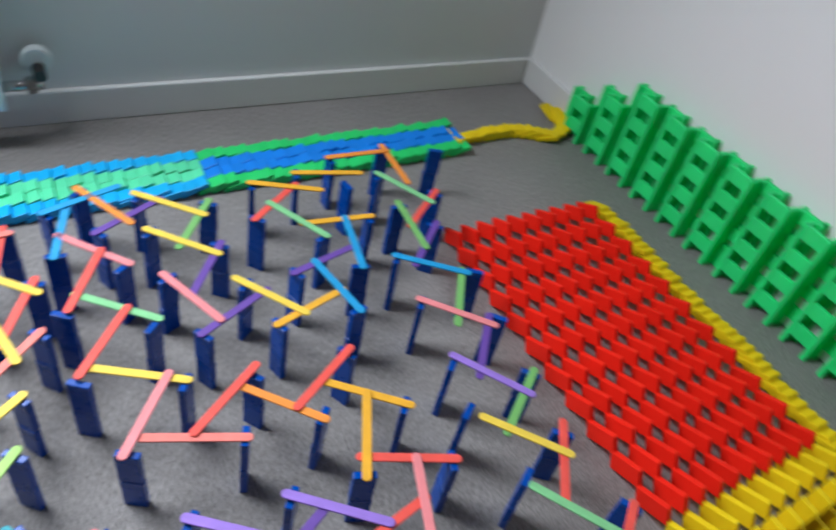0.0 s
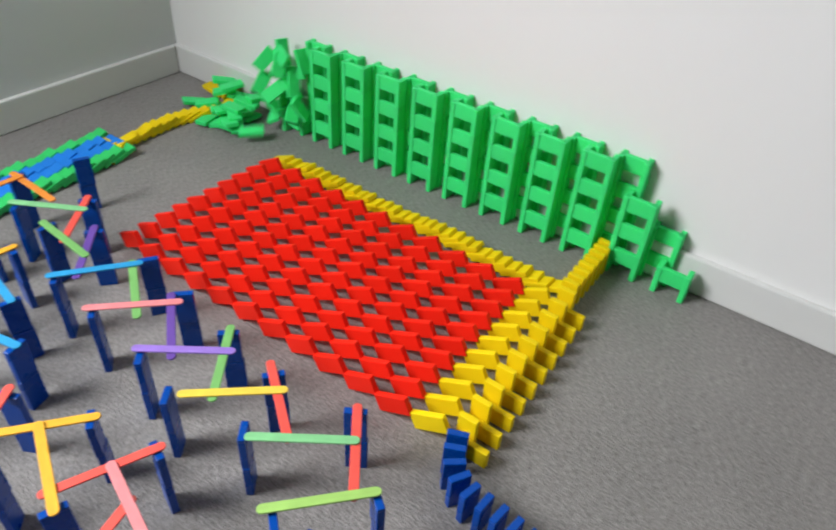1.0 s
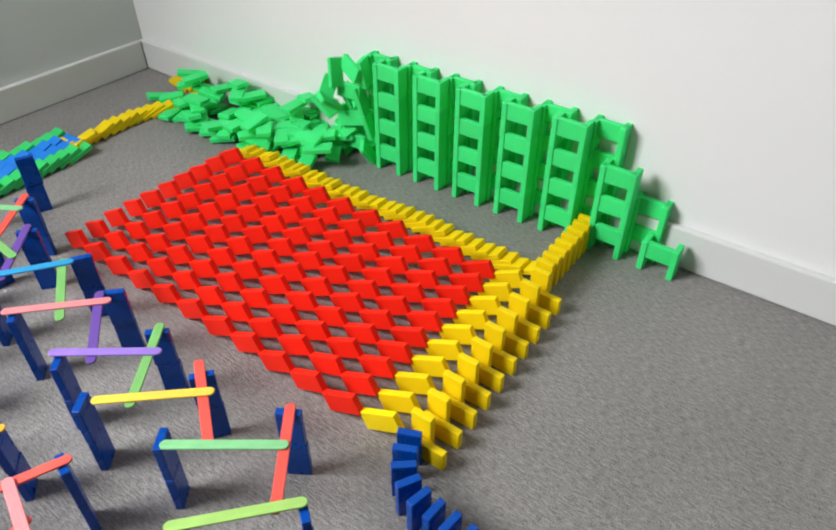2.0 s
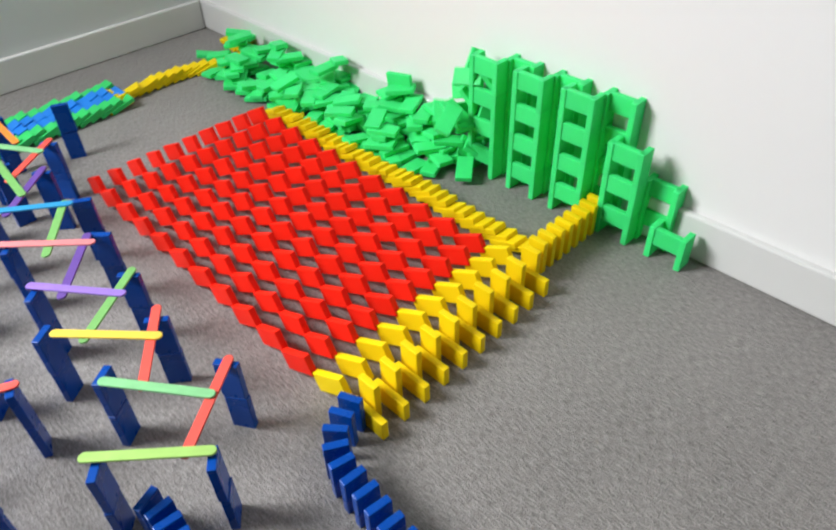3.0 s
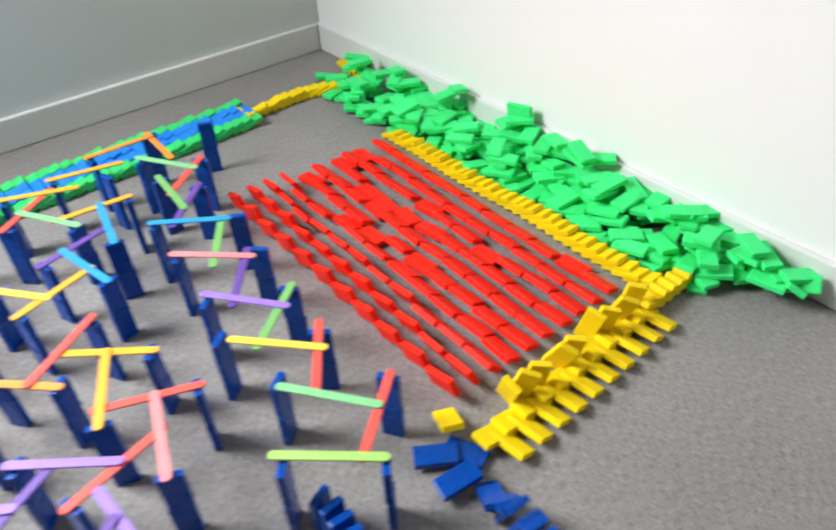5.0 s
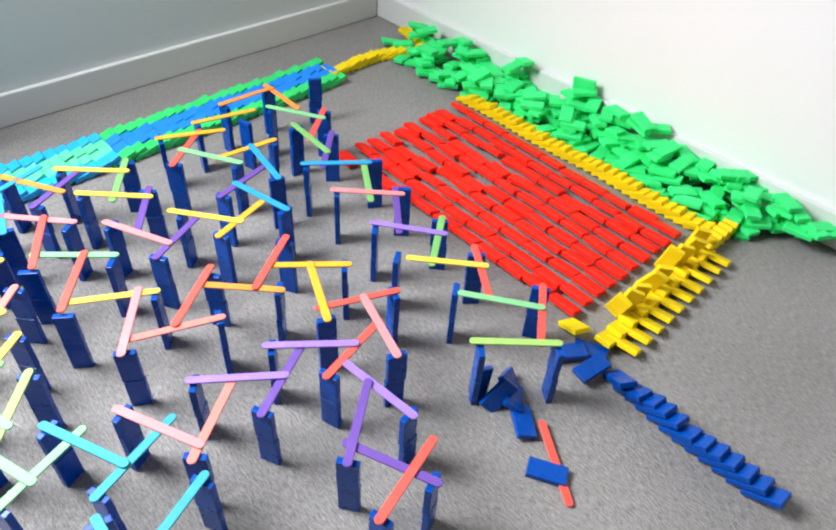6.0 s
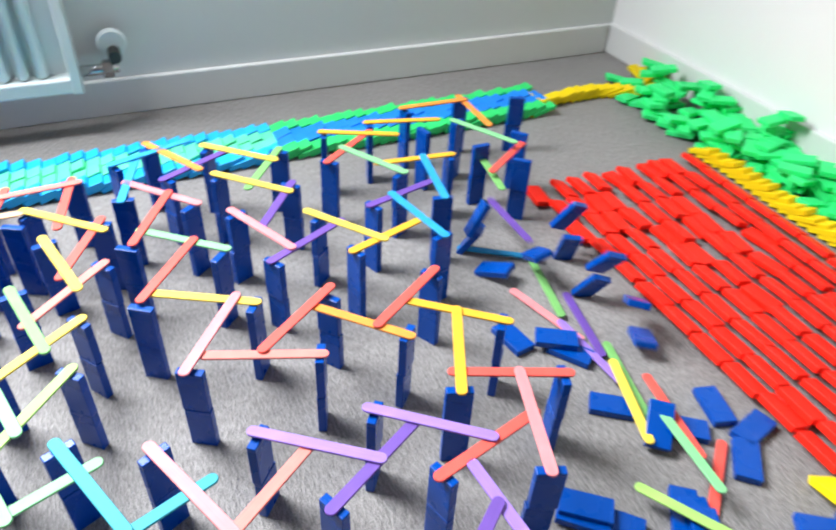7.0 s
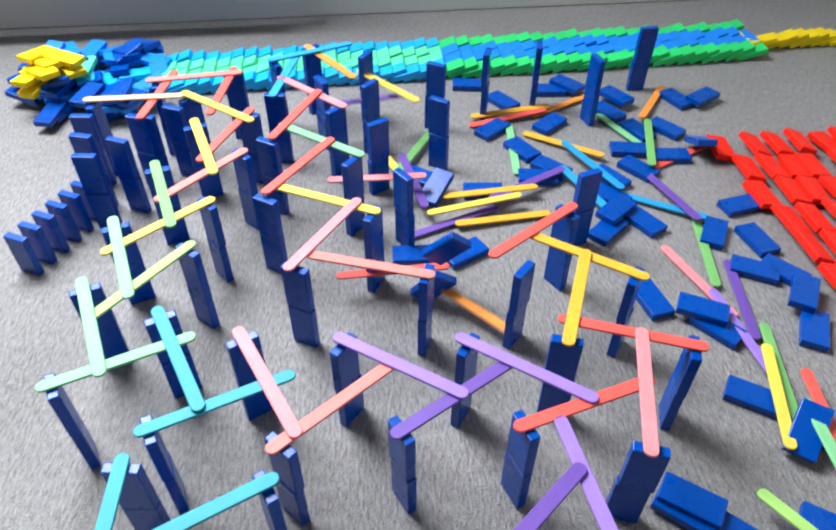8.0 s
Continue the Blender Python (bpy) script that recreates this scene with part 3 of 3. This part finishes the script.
bridge(-0.573, -0.435, 175, "gold", 7.15, rest=((-0.592, -0.487, -59), (-0.630, -0.367, 38)), lies=(-0.727, -0.546, 6, 0.002))
bridge(-0.629, -0.528, 81, "cyan", 7.2, rest=((-0.653, -0.461, -48), (-0.624, -0.575, 40)), lies=(-0.610, -0.471, -67, 0.011))
bridge(-0.715, -0.511, 16, "purple", 7.3, rest=((-0.673, -0.477, -10), (-0.739, -0.496, -6)), lies=(-0.690, -0.498, 26, 0.011))
bridge(-0.660, -0.595, 103, "cyan", 7.3, lies=(-0.628, -0.520, -70, 0.010))
bridge(-0.760, -0.583, 18, "gold", 7.35, wait=0.3, rest=((-0.826, -0.592, -4), (-0.776, -0.594, 27)), lies=(-0.734, -0.508, 2, 0.010))
bridge(-0.782, -0.499, -52, "yellow", 7.36, wait=0.25, at=(-0.771, -0.512), rest=((-0.801, -0.465, -40), (-0.792, -0.498, 53, 0.5, 20)), lies=(-0.755, -0.530, 10, 0.012))
bridge(-0.839, -0.572, 27, "purple", 7.42, at=(-0.833, -0.570), lies=(-0.778, -0.544, 20, 0.002))
bridge(-0.856, -0.470, -64, "pink", 7.5, at=(-0.852, -0.477), lies=(-0.855, -0.497, -3, 0.030))
bridge(-0.777, -0.433, -125, "purple", 7.55, lies=(-0.815, -0.480, -82, 0.012))
bridge(-0.859, -0.389, -43, "yellow", 7.62, lies=(-0.840, -0.420, -70, 0.004))
bridge(-0.771, -0.350, -125, "green", 7.66, lies=(-0.805, -0.415, 60, 0.006))
bridge(-0.859, -0.317, -41, "yellow", 7.78, lies=(-0.845, -0.370, -65, 0.002))
bridge(-0.915, -0.383, 29, "purple", 7.74, lies=(-0.845, -0.375, -6, 0.004))
bridge(-0.922, -0.291, -59, "orange", 7.85, lies=(-0.900, -0.350, -55, 0.05))
bridge(-0.960, -0.415, 75, "cyan")
bridge(-0.966, -0.335, 20, "cyan")
bridge(-0.883, -0.446, 134, "pink", at=(-0.893, -0.446))
bridge(-0.957, -0.502, 62, "red", at=(-0.961, -0.501))
bridge(-0.870, -0.538, 141, "mint", at=(-0.881, -0.542))
bridge(-0.959, -0.591, 53, "red", at=(-0.959, -0.594))
bridge(-0.861, -0.626, 152, "yellow", at=(-0.866, -0.625))
bridge(-0.937, -0.692, 54, "pink", at=(-0.931, -0.688))
bridge(-0.825, -0.709, 160, "salmon", at=(-0.830, -0.705))
bridge(-0.794, -0.628, -143, "red", 7.6, at=(-0.800, -0.639), rest=((-0.847, -0.676, 28, 0, 12), (-0.809, -0.645, 31, 0.4)), lies=(-0.850, -0.632, 4, 0.020))
bridge(-0.750, -0.716, 135, "orange", 7.68, at=(-0.753, -0.707), lies=(-0.790, -0.672, 132, 0.003))
bridge(-0.692, -0.638, -146, "red")
bridge(-0.661, -0.730, 142, "gold")
bridge(-0.741, -0.790, 66, "gold")
bridge(-0.645, -0.802, 158, "red")
bridge(-0.715, -0.880, 73, "pink")
bridge(-0.791, -0.851, 15, "red")
bridge(-0.816, -0.775, -38, "lilac")
bridge(-0.868, -0.848, 30, "purple")
bridge(-0.901, -0.765, -36, "lilac")
bridge(-0.944, -0.850, 36, "salmon")
bridge(-0.970, -0.751, -65, "pink")
bridge(-1.026, -0.828, 20, "teal")
bridge(-1.030, -0.724, -66, "teal")
bridge(-1.096, -0.786, 20, "mint")
bridge(-1.092, -0.686, -70, "mint")
bridge(-1.014, -0.650, -130, "lime")
bridge(-1.084, -0.613, -72, "mint")
bridge(-1.004, -0.592, -142, "yellow")
bridge(-1.063, -0.532, -73, "green")
bridge(-0.981, -0.517, -135, "salmon")
bridge(-1.036, -0.459, -73, "yellow")
bridge(-0.980, -0.439, -115, "red")
bridge(-1.054, -0.401, -41, "yellow")
bridge(-1.005, -0.346, -100, "red")
bridge(-1.097, -0.370, 5, "salmon")
bridge(-1.092, -0.446, 78, "red")
bridge(-1.155, -0.406, -1, "peach")
tower(-1.133, -0.508, 85)
bridge(-0.752, -0.948, 96, "lilac")
bridge(-0.838, -0.947, 39, "purple")
bridge(-0.784, -1.017, 113, "purple")
bridge(-0.852, -1.008, 17, "red")
bridge(-1.031, -0.844, -92, "teal")
bridge(-0.939, -0.870, -156, "teal")

# second tower row at the far end of the stick field
for x, y, yaw in ((-1.108, -0.482, 60), (-1.145, -0.47, 75), (-1.097, -0.44, 70), (-1.063, -0.424, 65), (-1.155, -0.43, 80)):
    tower(x, y, yaw)
for k in range(7):
    domino("blue", tipped(-1.146 - 0.008 * k, -0.476 - 0.0155 * k, 243, 0), "dark blue domino standing in a line beside the towers", "third blue domino line")


# ---- motion of everything that falls ----
def motions():
    for ob, rows in MOVES:
        kept = []
        for t, m in sorted(rows, key=lambda r: r[0]):
            if not kept or frame(t) > frame(kept[-1][0]):
                kept.append((t, m))
        walk(ob, kept)


motions()
